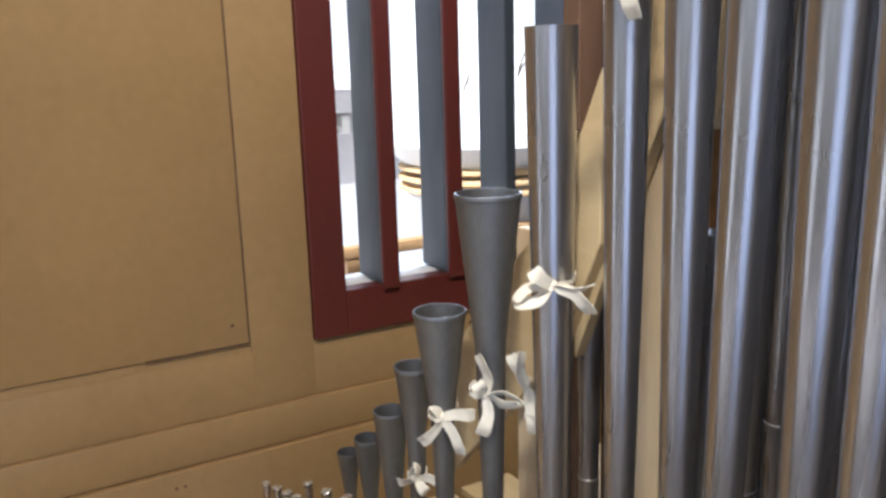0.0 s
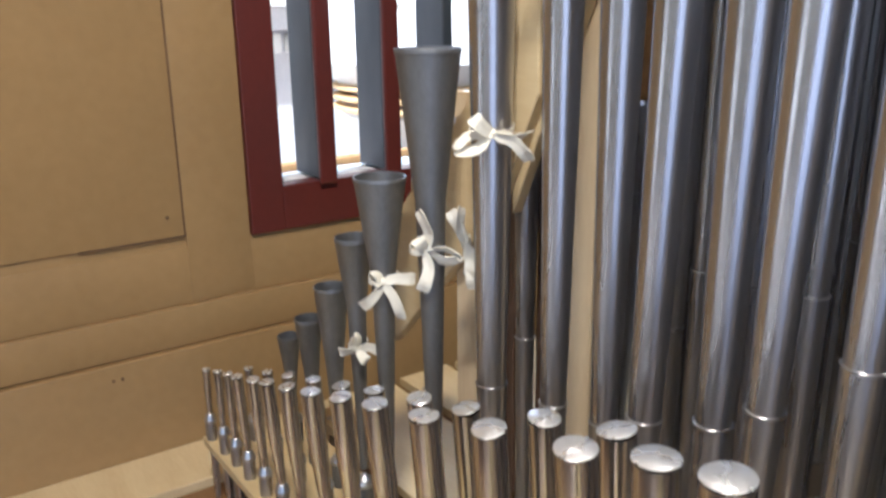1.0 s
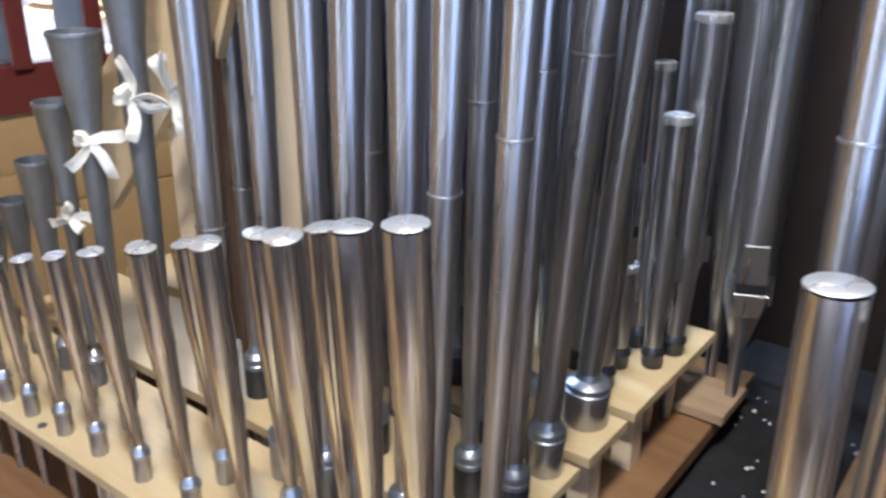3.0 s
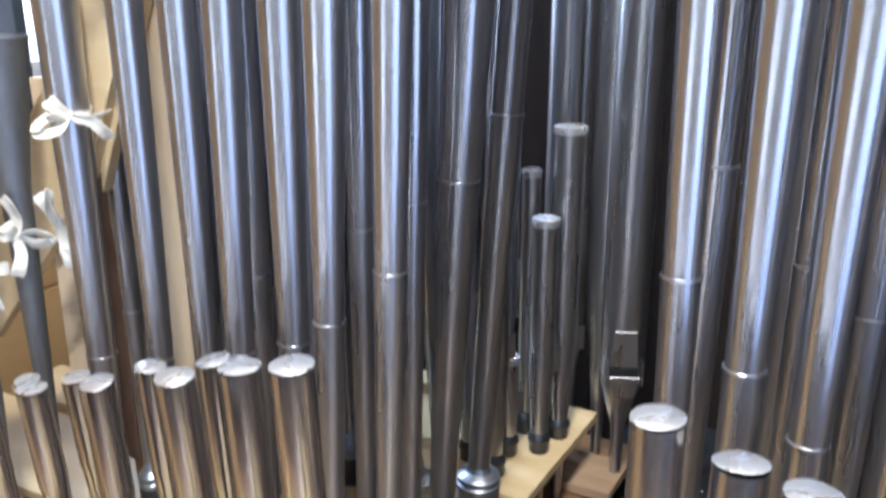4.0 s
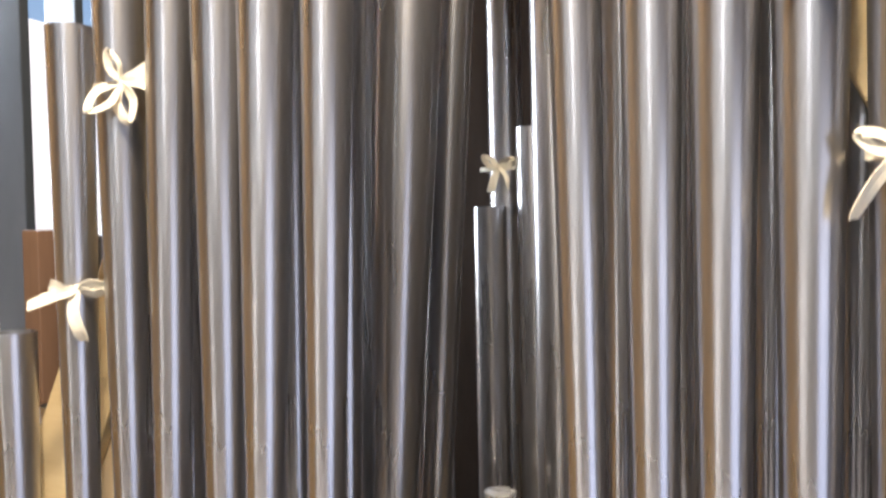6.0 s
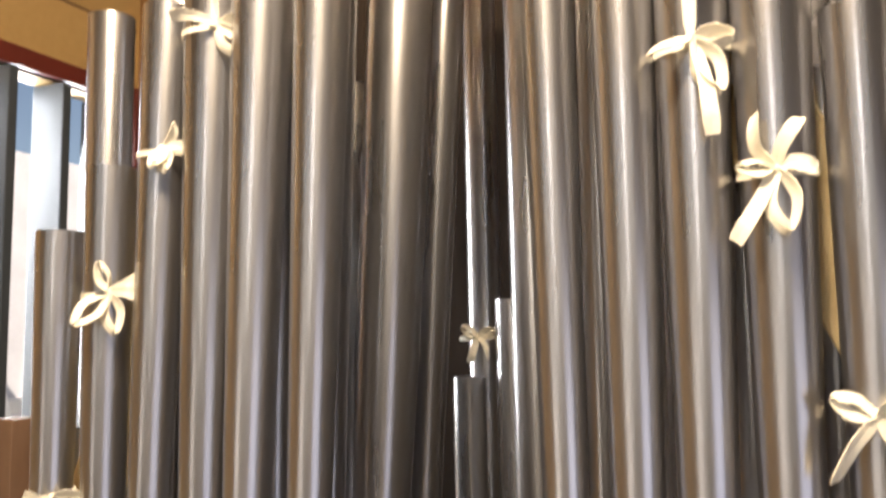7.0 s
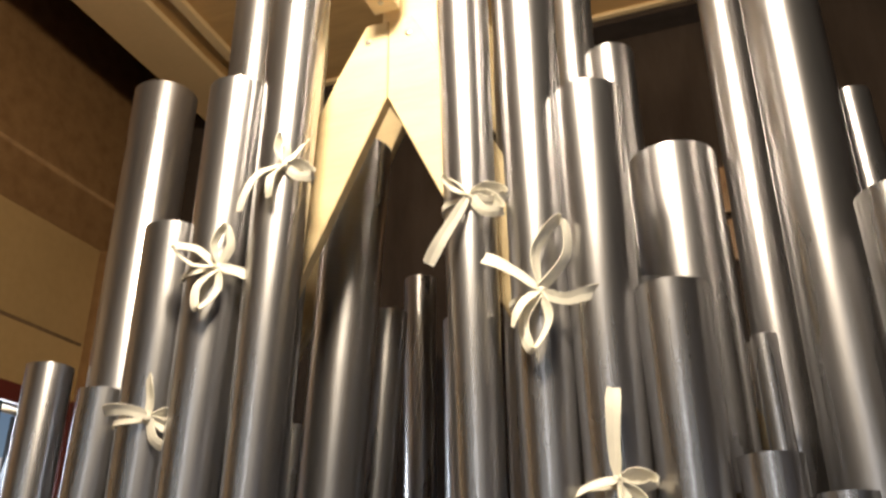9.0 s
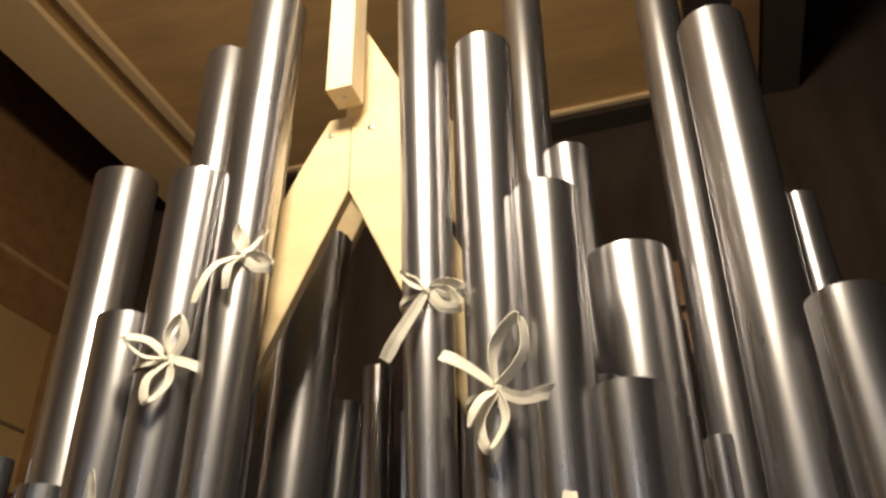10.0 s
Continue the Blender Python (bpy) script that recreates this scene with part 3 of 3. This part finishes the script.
def reed_pipe(x0, x1, y, top, d_top, d_low, ring, label, group, mat=TIN, boot=0.021, seed=0, mid=None, boot_mat=TIN):
    """A tall slender trumpet pipe: boot, lower tube up to a bright ring, and a widening resonator above it."""
    thing = empty("reed_pipe", x0, y, 0, label, "organ pipe", group)
    z0 = RACK + 0.085
    lean = math.degrees(math.atan2(x1 - x0, top - z0))
    m = pose(0, 0, z0, 0, lean, 0)
    foot_and_boot(thing, boot, 0.065, 0.011 if boot < 0.025 else 0.017, mat=boot_mat)
    at = ring - z0
    r0, r1, rt = min(0.012 if boot < 0.025 else 0.018, d_low * 0.40), d_low / 2, d_top / 2
    part("lower_tube", lathe([(0, 0), (r0, 0)] + [(r0 + (r1 + 0.0012 - r0) * k / 6, at * k / 6) for k in range(1, 7)] + [(r1 - 0.001, at)], 40, 0.006, seed), mat, thing, m=m)
    part("ring", lathe([(r1 + 0.0008, at - 0.002), (r1 + 0.0024, at - 0.001), (r1 + 0.0024, at + 0.001), (r1, at + 0.0018)], 40), TIN_BRIGHT, thing, "bright soldered ring", m=m)
    part("resonator", lathe(tube_profile(r1, at - 0.02, rt, top - z0, 12, mid=mid and (mid[1] / 2, mid[0] - z0)), 48, 0.005, seed + 7), mat, thing, m=m)
    return thing


def flue_pipe(x0, x1, y, top, d_top, d_low, label, group, mat=TIN, mouth=1.16, seed=0, base=RACK, turn=0.0, floor=0.832):
    """A cylindrical pipe on a conical foot, with lips and a mouth cut in its front."""
    thing = empty("flue_pipe", x0, y, 0, label, "organ pipe", group)
    lean = math.degrees(math.atan2(x1 - x0, top - mouth))
    r0, rt = d_low / 2, d_top / 2
    m = pose(0, 0, mouth, 0, lean, 0) @ pose(0, 0, 0, 0, 0, turn)
    part("foot", lathe([(0, floor - mouth), (0.010, floor - mouth), (0.014, base - mouth), (r0 * 0.97, -0.02), (r0, 0), (0, 0)], 30), mat, thing, m=m)
    part("body", lathe(tube_profile(r0, 0.0, rt, top - mouth, 12), 48, 0.005, seed), mat, thing, m=m)
    if -0.47 < x0 < -0.3 and 1.04 < y < 1.4:
        part("boot", lathe([(0.012, 0), (0.018, 0.002), (0.019, 0.022), (0.022, 0.027), (0.021, 0.034), (0.017, 0.040), (0.014, 0.046)], 24, 0.03, seed), BOOT, thing, "dark soldered boot", m=pose(0, 0, base))
    if top < 1.6:
        part("cap", lathe([(rt * 0.6, -0.012), (rt * 1.01, -0.012), (rt * 1.06, -0.006), (rt * 1.05, 0.001), (rt * 0.9, 0.003), (0, 0.002)], 32, 0.01, seed), LID, thing, "pale soldered cap", m=m @ pose(0, 0, top - mouth))
    bm = plate([(-r0 * 0.62, 0.020), (r0 * 0.62, 0.020), (r0 * 0.5, 0.020 + r0 * 1.7), (-r0 * 0.5, 0.020 + r0 * 1.7)], -r0 * 1.04, -r0 * 0.80)
    part("upper_lip", bm, TIN_BRIGHT, thing, "flattened bright upper lip", m=m, smooth=False)
    part("mouth", plate([(-r0 * 0.62, 0.002), (r0 * 0.62, 0.002), (r0 * 0.62, 0.0195), (-r0 * 0.62, 0.0195)], -r0 * 1.01, -r0 * 0.8, 0), BLACK, thing, "dark mouth slot", m=m, smooth=False)
    part("lower_lip", plate([(-r0 * 0.7, 0.001), (-r0 * 0.45, -r0 * 1.0), (r0 * 0.45, -r0 * 1.0), (r0 * 0.7, 0.001)], -r0 * 1.06, -r0 * 0.80), TIN_BRIGHT, thing, "flattened bright lower lip", m=m, smooth=False)
    for s in (-1, 1):
        part("ear", plate([(s * r0 * 0.7, -0.012), (s * r0 * 0.78, -0.012), (s * r0 * 0.78, 0.034), (s * r0 * 0.7, 0.034)], -r0 * 1.3, -r0 * 0.6, 0), mat, thing, "small side ear of the mouth", m=m, smooth=False)
    return thing


def cone_pipe(x, y, top, d_top, d_mid, label, seed=0):
    """A short flared treble resonator of dull metal on a boot."""
    thing = empty("treble_pipe", x, y, 0, label, "organ pipe", "short flared treble pipes")
    z0 = RACK + 0.075
    h = top - z0
    foot_and_boot(thing, 0.015, 0.055, 0.006, mat=LEAD)
    rm, rt = d_mid / 2, d_top / 2
    prof = [(0, 0), (0.006, 0), (rm, h * 0.72 if h > 0.4 else h * 0.5), (rt * 0.985, h - 0.007), (rt * 1.01, h - 0.006), (rt * 1.02, h - 0.002), (rt * 1.0, h), (rt * 0.95, h), (rt * 0.9, h - 0.02), (rm * 0.9, h * 0.75 if h > 0.4 else h * 0.55), (0, h * 0.7 if h > 0.4 else h * 0.5)]
    part("resonator", lathe(prof, 44, 0.006, seed), LEAD, thing, m=pose(0, 0, z0))
    return thing


def regal_pipe(x, y, top, d, label, group, seed=0):
    """A short front pipe: slim conical stem, wider cylinder, soldered lid, standing in a boot."""
    thing = empty("regal_pipe", x, y, 0, label, "organ pipe", group)
    r = d / 2
    boot = 0.0085 + 0.25 * r
    back = 0.024 * min(max((x + 1.45) / 0.66, 0), 1) if x < 0 else 0.0
    thing.location.y += back
    foot_and_boot(thing, boot, 0.048, boot * 0.6)
    z0 = RACK + 0.055
    h = top - z0
    seam = h * 0.60
    tilt = random.Random(seed)
    m = pose(0, 0, z0, math.degrees(math.atan2(back, h)), 0, 0) @ pose(0, 0, 0, tilt.uniform(-0.8, 0.8), tilt.uniform(-0.8, 0.8), tilt.uniform(0, 360))
    part("stem", lathe([(0, 0), (boot * 0.58, 0), (r * 0.955, seam), (0, seam)], 30, 0.004, seed), TIN_WORN, thing, m=m)
    body = part("body", lathe([(r * 0.9, seam), (r * 0.992, seam - 0.0004), (r, seam + 0.002), (r, h), (r * 0.965, h), (r * 0.96, h - 0.004)], 40, 0.008, seed), TIN_WORN, thing, m=m)
    lid = lathe([(0, -0.0008), (r * 0.5, -0.0002), (r * 0.93, 0.0), (r * 1.0, 0.0012), (r * 0.93, 0.002), (0, 0.0026)], 32, 0.02, seed)
    part("lid", lid, LID, body, "bright soldered lid", m=pose(0, 0, h + 0.001, tilt.uniform(-5, 5), tilt.uniform(-5, 5), 0))
    return thing


TALL = "tall slender pipes tied to the rack"
#            foot x, top x, top z, top d, ring d, ring z
tall = [
    (-0.752, -0.757, 1.925, 0.060, 0.037, 1.31), (-0.636, -0.634, 2.308, 0.058, 0.030, 1.33), (-0.554, -0.550, 2.381, 0.062, 0.029, 1.34),
    (-0.505, -0.464, 2.570, 0.061, 0.034, 1.37), (-0.418, -0.391, 2.772, 0.078, 0.034, 1.40), (-0.372, -0.314, 2.970, 0.084, 0.033, 1.435),
    (-0.292, -0.226, 3.270, 0.084, 0.033, 1.507), (0.021, 0.000, 3.420, 0.074, 0.031, 1.550), (0.073, 0.084, 3.090, 0.076, 0.032, 1.478),
    (0.127, 0.148, 2.845, 0.078, 0.031, 1.425), (0.194, 0.211, 2.602, 0.072, 0.031, 1.38), (0.262, 0.275, 2.435, 0.057, 0.030, 1.34), (0.318, 0.330, 2.40, 0.050, 0.030, 1.32),
]
for n, (x0, x1, top, dt, dl, ring) in enumerate(tall):
    reed_pipe(x0, x1, 0.58, top, dt, dl, ring, "tall tapering tin pipe tied with cotton tape", TALL, seed=n)

SECOND = "second row of tall pipes"
for n, (x0, x1, top, dt, dl, ring) in enumerate([(-0.83, -0.83, 1.80, 0.042, 0.026, 1.32), (-0.755, -0.755, 2.05, 0.048, 0.028, 1.38), (-0.575, -0.556, 2.50, 0.055, 0.029, 1.42),
        (-0.49, -0.475, 2.72, 0.058, 0.029, 1.47), (-0.405, -0.380, 3.318, 0.085, 0.030, 1.507), (-0.335, -0.29, 3.15, 0.066, 0.030, 1.55),
        (0.010, 0.035, 3.20, 0.050, 0.030, 1.625), (0.100, 0.125, 2.92, 0.052, 0.030, 1.54), (0.155, 0.175, 2.66, 0.056, 0.029, 1.50), (0.23, 0.25, 2.42, 0.052, 0.028, 1.45)]):
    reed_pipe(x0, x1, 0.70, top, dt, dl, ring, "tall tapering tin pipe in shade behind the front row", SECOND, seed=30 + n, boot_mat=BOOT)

THIRD = "third row of slim pipes"
for n, x in enumerate((-0.86, -0.77, -0.69, -0.61, -0.535, -0.465, -0.40, 0.06, 0.13, 0.20, 0.27)):
    top = 3.05 - 2.2 * abs(x + 0.124)
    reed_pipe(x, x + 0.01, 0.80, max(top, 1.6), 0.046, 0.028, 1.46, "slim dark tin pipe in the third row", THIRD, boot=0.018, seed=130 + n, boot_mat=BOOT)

FOURTH = "fourth row of dark pipes"
for n, x in enumerate((-0.93, -0.865, -0.80, -0.735, -0.67, -0.605, -0.545, -0.49)):
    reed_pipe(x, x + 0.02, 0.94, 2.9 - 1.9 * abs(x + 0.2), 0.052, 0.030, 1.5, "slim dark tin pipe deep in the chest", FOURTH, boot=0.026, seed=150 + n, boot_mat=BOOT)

REAR = "rear rows of pipes"
for n, (x0, x1, y, top, dt, dl, ring, mid) in enumerate([(-0.352, -0.246, 0.812, 3.00, 0.097, 0.051, 1.556, (2.16, 0.086)), (-0.366, -0.258, 0.960, 2.78, 0.062, 0.046, 1.622, None), (-0.455, -0.42, 0.90, 2.6, 0.055, 0.028, 1.55, None)]):
    reed_pipe(x0, x1, y, top, dt, dl, ring, "large dark tin pipe on a stout boot", REAR, boot=0.026 if y < 0.9 else 0.034, seed=50 + n, mid=mid)

for n, (x0, x1, y, top, dt, dl, mouth) in enumerate([
        (-0.835, -0.835, 0.85, 2.72, 0.076, 0.060, 1.2), (-0.69, -0.68, 0.85, 3.235, 0.115, 0.070, 1.2), (-0.50, -0.49, 0.85, 2.80, 0.080, 0.066, 1.2),
        (0.215, 0.222, 0.76, 2.845, 0.110, 0.08, 1.2), (0.145, 0.155, 0.80, 3.06, 0.070, 0.05, 1.2), (0.085, 0.11, 0.80, 3.6, 0.066, 0.05, 1.2),
        (0.345, 0.381, 0.69, 3.145, 0.088, 0.078, 1.2), (0.29, 0.325, 0.78, 3.4, 0.066, 0.055, 1.2), (0.425, 0.430, 0.60, 2.675, 0.078, 0.06, 1.2), (0.430, 0.434, 0.72, 2.868, 0.044, 0.04, 1.2), (0.285, 0.29, 0.66, 2.57, 0.026, 0.022, 1.2),
        (0.50, 0.51, 0.62, 2.5, 0.06, 0.05, 1.2), (0.58, 0.6, 0.7, 2.7, 0.07, 0.06, 1.2),
        (-0.346, -0.346, 1.255, 1.562, 0.056, 0.054, 1.16), (-0.358, -0.358, 1.188, 1.412, 0.047, 0.046, 1.14), (-0.412, -0.412, 1.245, 1.482, 0.034, 0.033, 1.13), (-0.405, -0.405, 1.15, 1.16, 0.040, 0.038, 1.06),
        (-0.325, -0.325, 1.42, 2.245, 0.073, 0.07, 1.2), (-0.415, -0.415, 1.40, 2.09, 0.066, 0.064, 1.2),
        (-0.262, -0.262, 1.36, 2.9, 0.088, 0.086, 1.085),
        (-0.455, -0.455, 1.10, 2.4, 0.052, 0.05, 1.2), (-0.395, -0.395, 1.075, 2.2, 0.046, 0.044, 1.2), (-0.52, -0.52, 1.10, 2.5, 0.06, 0.055, 1.2), (-0.60, -0.60, 1.12, 2.4, 0.06, 0.055, 1.2), (-0.70, -0.70, 1.10, 2.2, 0.055, 0.05, 1.2), (-0.80, -0.80, 1.12, 2.0, 0.05, 0.045, 1.2),
        (-0.50, -0.50, 1.30, 2.7, 0.08, 0.075, 1.2), (-0.63, -0.63, 1.32, 2.7, 0.08, 0.075, 1.2), (-0.76, -0.76, 1.32, 2.3, 0.07, 0.065, 1.2),
        (0.09, 0.09, 1.10, 2.9, 0.07, 0.065, 1.2), (0.19, 0.19, 1.12, 2.8, 0.07, 0.065, 1.2), (0.30, 0.30, 1.12, 2.7, 0.07, 0.065, 1.2), (0.12, 0.12, 1.32, 3.0, 0.08, 0.075, 1.2), (0.25, 0.25, 1.32, 3.0, 0.08, 0.075, 1.2), (-0.44, -0.44, 1.56, 3.1, 0.075, 0.07, 1.2), (-0.34, -0.34, 1.60, 3.2, 0.075, 0.07, 1.2)]):
    flue_pipe(x0, x1, y, top, dt, dl, "plain cylindrical tin organ pipe in the rear ranks", REAR, mouth=mouth, seed=80 + n, turn=25 if mouth < 1.135 and x0 > -0.3 else 150, floor=0.857 if -0.3 < x0 < 0 else 0.832)

for n, (x, top, dt, dm) in enumerate([(-1.345, 1.188, 0.042, 0.024), (-1.252, 1.252, 0.050, 0.027), (-1.156, 1.338, 0.057, 0.029), (-1.068, 1.442, 0.060, 0.031), (-0.982, 1.550, 0.076, 0.037), (-0.852, 1.732, 0.083, 0.040)]):
    cone_pipe(x, 0.555, top, dt, dm, "short flared treble pipe of dull grey metal", seed=n)

FRONT_ROW = "short lidded front pipes"


def front_top(x):
    return 1.464 + 0.30 * (x + 0.277)


def front_d(x):
    return float(np.interp(x, (-1.46, -1.2, -1.02, -0.7, -0.28), (0.015, 0.022, 0.028, 0.034, 0.041)))


for n, x in enumerate((-1.451, -1.385, -1.329, -1.272, -1.204, -1.137, -1.064, -0.974, -0.887, -0.785, -0.675, -0.560, -0.430, -0.347, -0.283)):
    regal_pipe(x, 0.425, front_top(x), front_d(x), "short bright tin pipe with a lid and slim stem", FRONT_ROW, seed=200 + n)
for n, x in enumerate((-1.40, -1.30, -1.21, -1.11, -1.01, -0.911, -0.79, -0.69, -0.555, -0.455)):
    regal_pipe(x, 0.492, front_top(x) - 0.012, front_d(x), "short bright tin pipe with a lid behind the front pair", FRONT_ROW, seed=230 + n)
for n, (x, y, top) in enumerate(((0.051, 0.42, 1.501), (0.100, 0.42, 1.476), (0.150, 0.42, 1.470), (0.205, 0.43, 1.45), (0.26, 0.43, 1.42), (0.32, 0.43, 1.40), (0.38, 0.43, 1.38))):
    regal_pipe(x, y, top, 0.038, "short bright tin pipe with a lid and slim stem", FRONT_ROW, seed=260 + n)

for x, y, top in ((-0.872, 0.72, 2.06), (-0.835, 0.76, 2.09)):
    thing = empty("wooden_pipe", x, y, 0, "square brown wooden pipe behind the treble pipes", "organ pipe", "brown wooden pipes")
    part("body", box(-0.017, 0.017, -0.02, 0.02, 1.05, top, 0.002), BROWN, thing, smooth=False)
    part("foot", lathe([(0, 0.832), (0.007, 0.832), (0.011, RACK), (0.014, 1.05), (0, 1.05)], 16), OAK, thing)


# ---- cotton bows ----
def bow(axis_x, axis_y, z, r, arms, seed, w=0.0165):
    """A tape tied round a pipe: band, knot, and arms of (kind, sideways, upwards) in millimetres."""
    rng = random.Random(seed)
    out = Vector((0.22 - axis_x, -0.15 - axis_y, 0)).normalized()
    side = Vector((-out.y, out.x, 0))
    knot = Vector((axis_x, axis_y, z)) + out * (r + 0.004)
    thing = empty("tape_bow", *knot, "cream cotton tape tied in a bow round a pipe", "bow", "cotton bows on the pipes")
    part("knot", lathe([(0, -0.006), (0.005, -0.004), (0.0068, 0), (0.005, 0.004), (0, 0.006)], 12, 0.08, seed), COTTON, thing, m=pose(0, 0, 0, 30, 20, 0))
    c = -out * (r + 0.004)
    ring = [c + (r + 0.0016) * Vector((math.cos(a), math.sin(a), 0)) + Vector((0, 0, 0.004 * math.sin(a))) for a in np.linspace(0, 2 * math.pi, 17)]
    part("band", ribbon(ring, w * 0.5, (0, 0, 1), 0.001, 3), COTTON, thing, smooth=False)
    up = Vector((0, 0, 1))
    for kind, dx, dz in arms:
        tip = (side * dx + up * dz) * 0.001
        n = (side * -dz + up * dx).normalized()
        bulge = rng.uniform(0.006, 0.011)
        if kind == "loop":
            wide = 0.20 * tip.length
            pts = [out * 0.003, tip * 0.5 + n * wide + out * bulge, tip + out * (bulge + 0.003), tip * 0.55 - n * wide + out * (bulge * 0.6), out * 0.002]
            part("loop", ribbon(pts, w * 0.95, out * 0.75 + n * 0.7, curl=rng.uniform(-0.5, 0.5)), COTTON, thing, smooth=False)
        else:
            bend = n * rng.uniform(-0.2, 0.2) * tip.length
            pts = [out * 0.003, tip * 0.4 + bend + out * bulge, tip * 0.75 + bend * 0.6 + out * (bulge + 0.004), tip + out * bulge]
            part("tail", ribbon(pts, w, n + out * rng.uniform(-0.8, 0.8), ends=(0.80, 1.20), curl=rng.uniform(-0.9, 0.9)), COTTON, thing, smooth=False)


def pipe_at(n, z):
    x0, x1, top, dt, dl, ring = tall[n]
    f = (z - ring) / (top - ring)
    return x0 + (x1 - x0) * (z - 1.05) / (top - 1.05), (dl + (dt - dl) * max(f, 0)) / 2


L, T = "loop", "tail"
TIES = [
    (0, 1.639, ((L, -42, -18), (T, -22, 20), (T, 44, -30), (T, 46, 4))),
    (1, 1.985, ((T, -55, -18), (L, 34, 0), (T, 6, -62), (T, -30, 8))),
    (2, 2.228, ((L, -12, 32), (T, 42, 24), (T, 34, -6), (L, -36, -38), (L, 8, -48))),
    (3, 2.390, ((T, 12, 28), (T, 40, -3), (L, -12, -22), (L, 2, -26))),
    (4, 2.524, ((T, -6, 46), (T, -48, 2), (L, 48, -6), (L, 26, -36), (T, 40, -30))),
    (5, 2.695, ((L, -54, 16), (L, 4, 50), (T, 54, -24), (L, -18, -58))),
    (6, 2.818, ((L, -6, 34), (T, 26, 32), (L, 36, -14), (T, -46, -72), (T, -14, -50))),
    (7, 2.730, ((L, -26, 16), (L, 40, -6), (L, 36, -24), (T, -44, -84))),
    (8, 2.606, ((T, -54, 36), (L, 26, 74), (T, 58, -6), (L, -10, -64), (T, -28, -40))),
    (9, 2.418, ((T, 4, 80), (T, -36, -12), (L, 32, -4), (L, 22, -50), (T, 14, -86))),
    (10, 2.300, ((T, -14, 44), (T, 20, 36), (L, -28, 2), (T, 30, -6), (T, -34, -60), (L, 8, -54))),
    (11, 2.100, ((L, -30, 14), (L, 26, 10), (T, -34, -50), (T, 18, -54))),
]
for n, (k, z, arms) in enumerate(TIES):
    px, pr = pipe_at(k, z)
    bow(px, 0.58, z, pr, arms, 400 + n, 0.0165 if k < 2 else 0.0130)
bow(-0.862, 0.552, 1.475, 0.0185, ((T, -8, 56), (T, -6, -52), (L, 46, -8), (T, -10, 20)), 430)
bow(-0.822, 0.590, 1.485, 0.004, ((T, -6, 50), (T, -20, 44), (T, 10, -62), (T, 4, -44)), 431)
bow(-0.982, 0.555, 1.400, 0.0190, ((T, -32, -34), (T, 46, 6), (T, 26, -54), (L, -14, 12)), 432)
bow(-1.068, 0.555, 1.264, 0.0135, ((T, -30, 0), (T, 40, -4), (L, -4, 24), (T, 14, -18)), 433)
bow(-0.415, 1.45, 2.17, 0.034, ((L, -30, 20), (L, 34, 14), (T, -16, -50), (T, 20, -46)), 434)
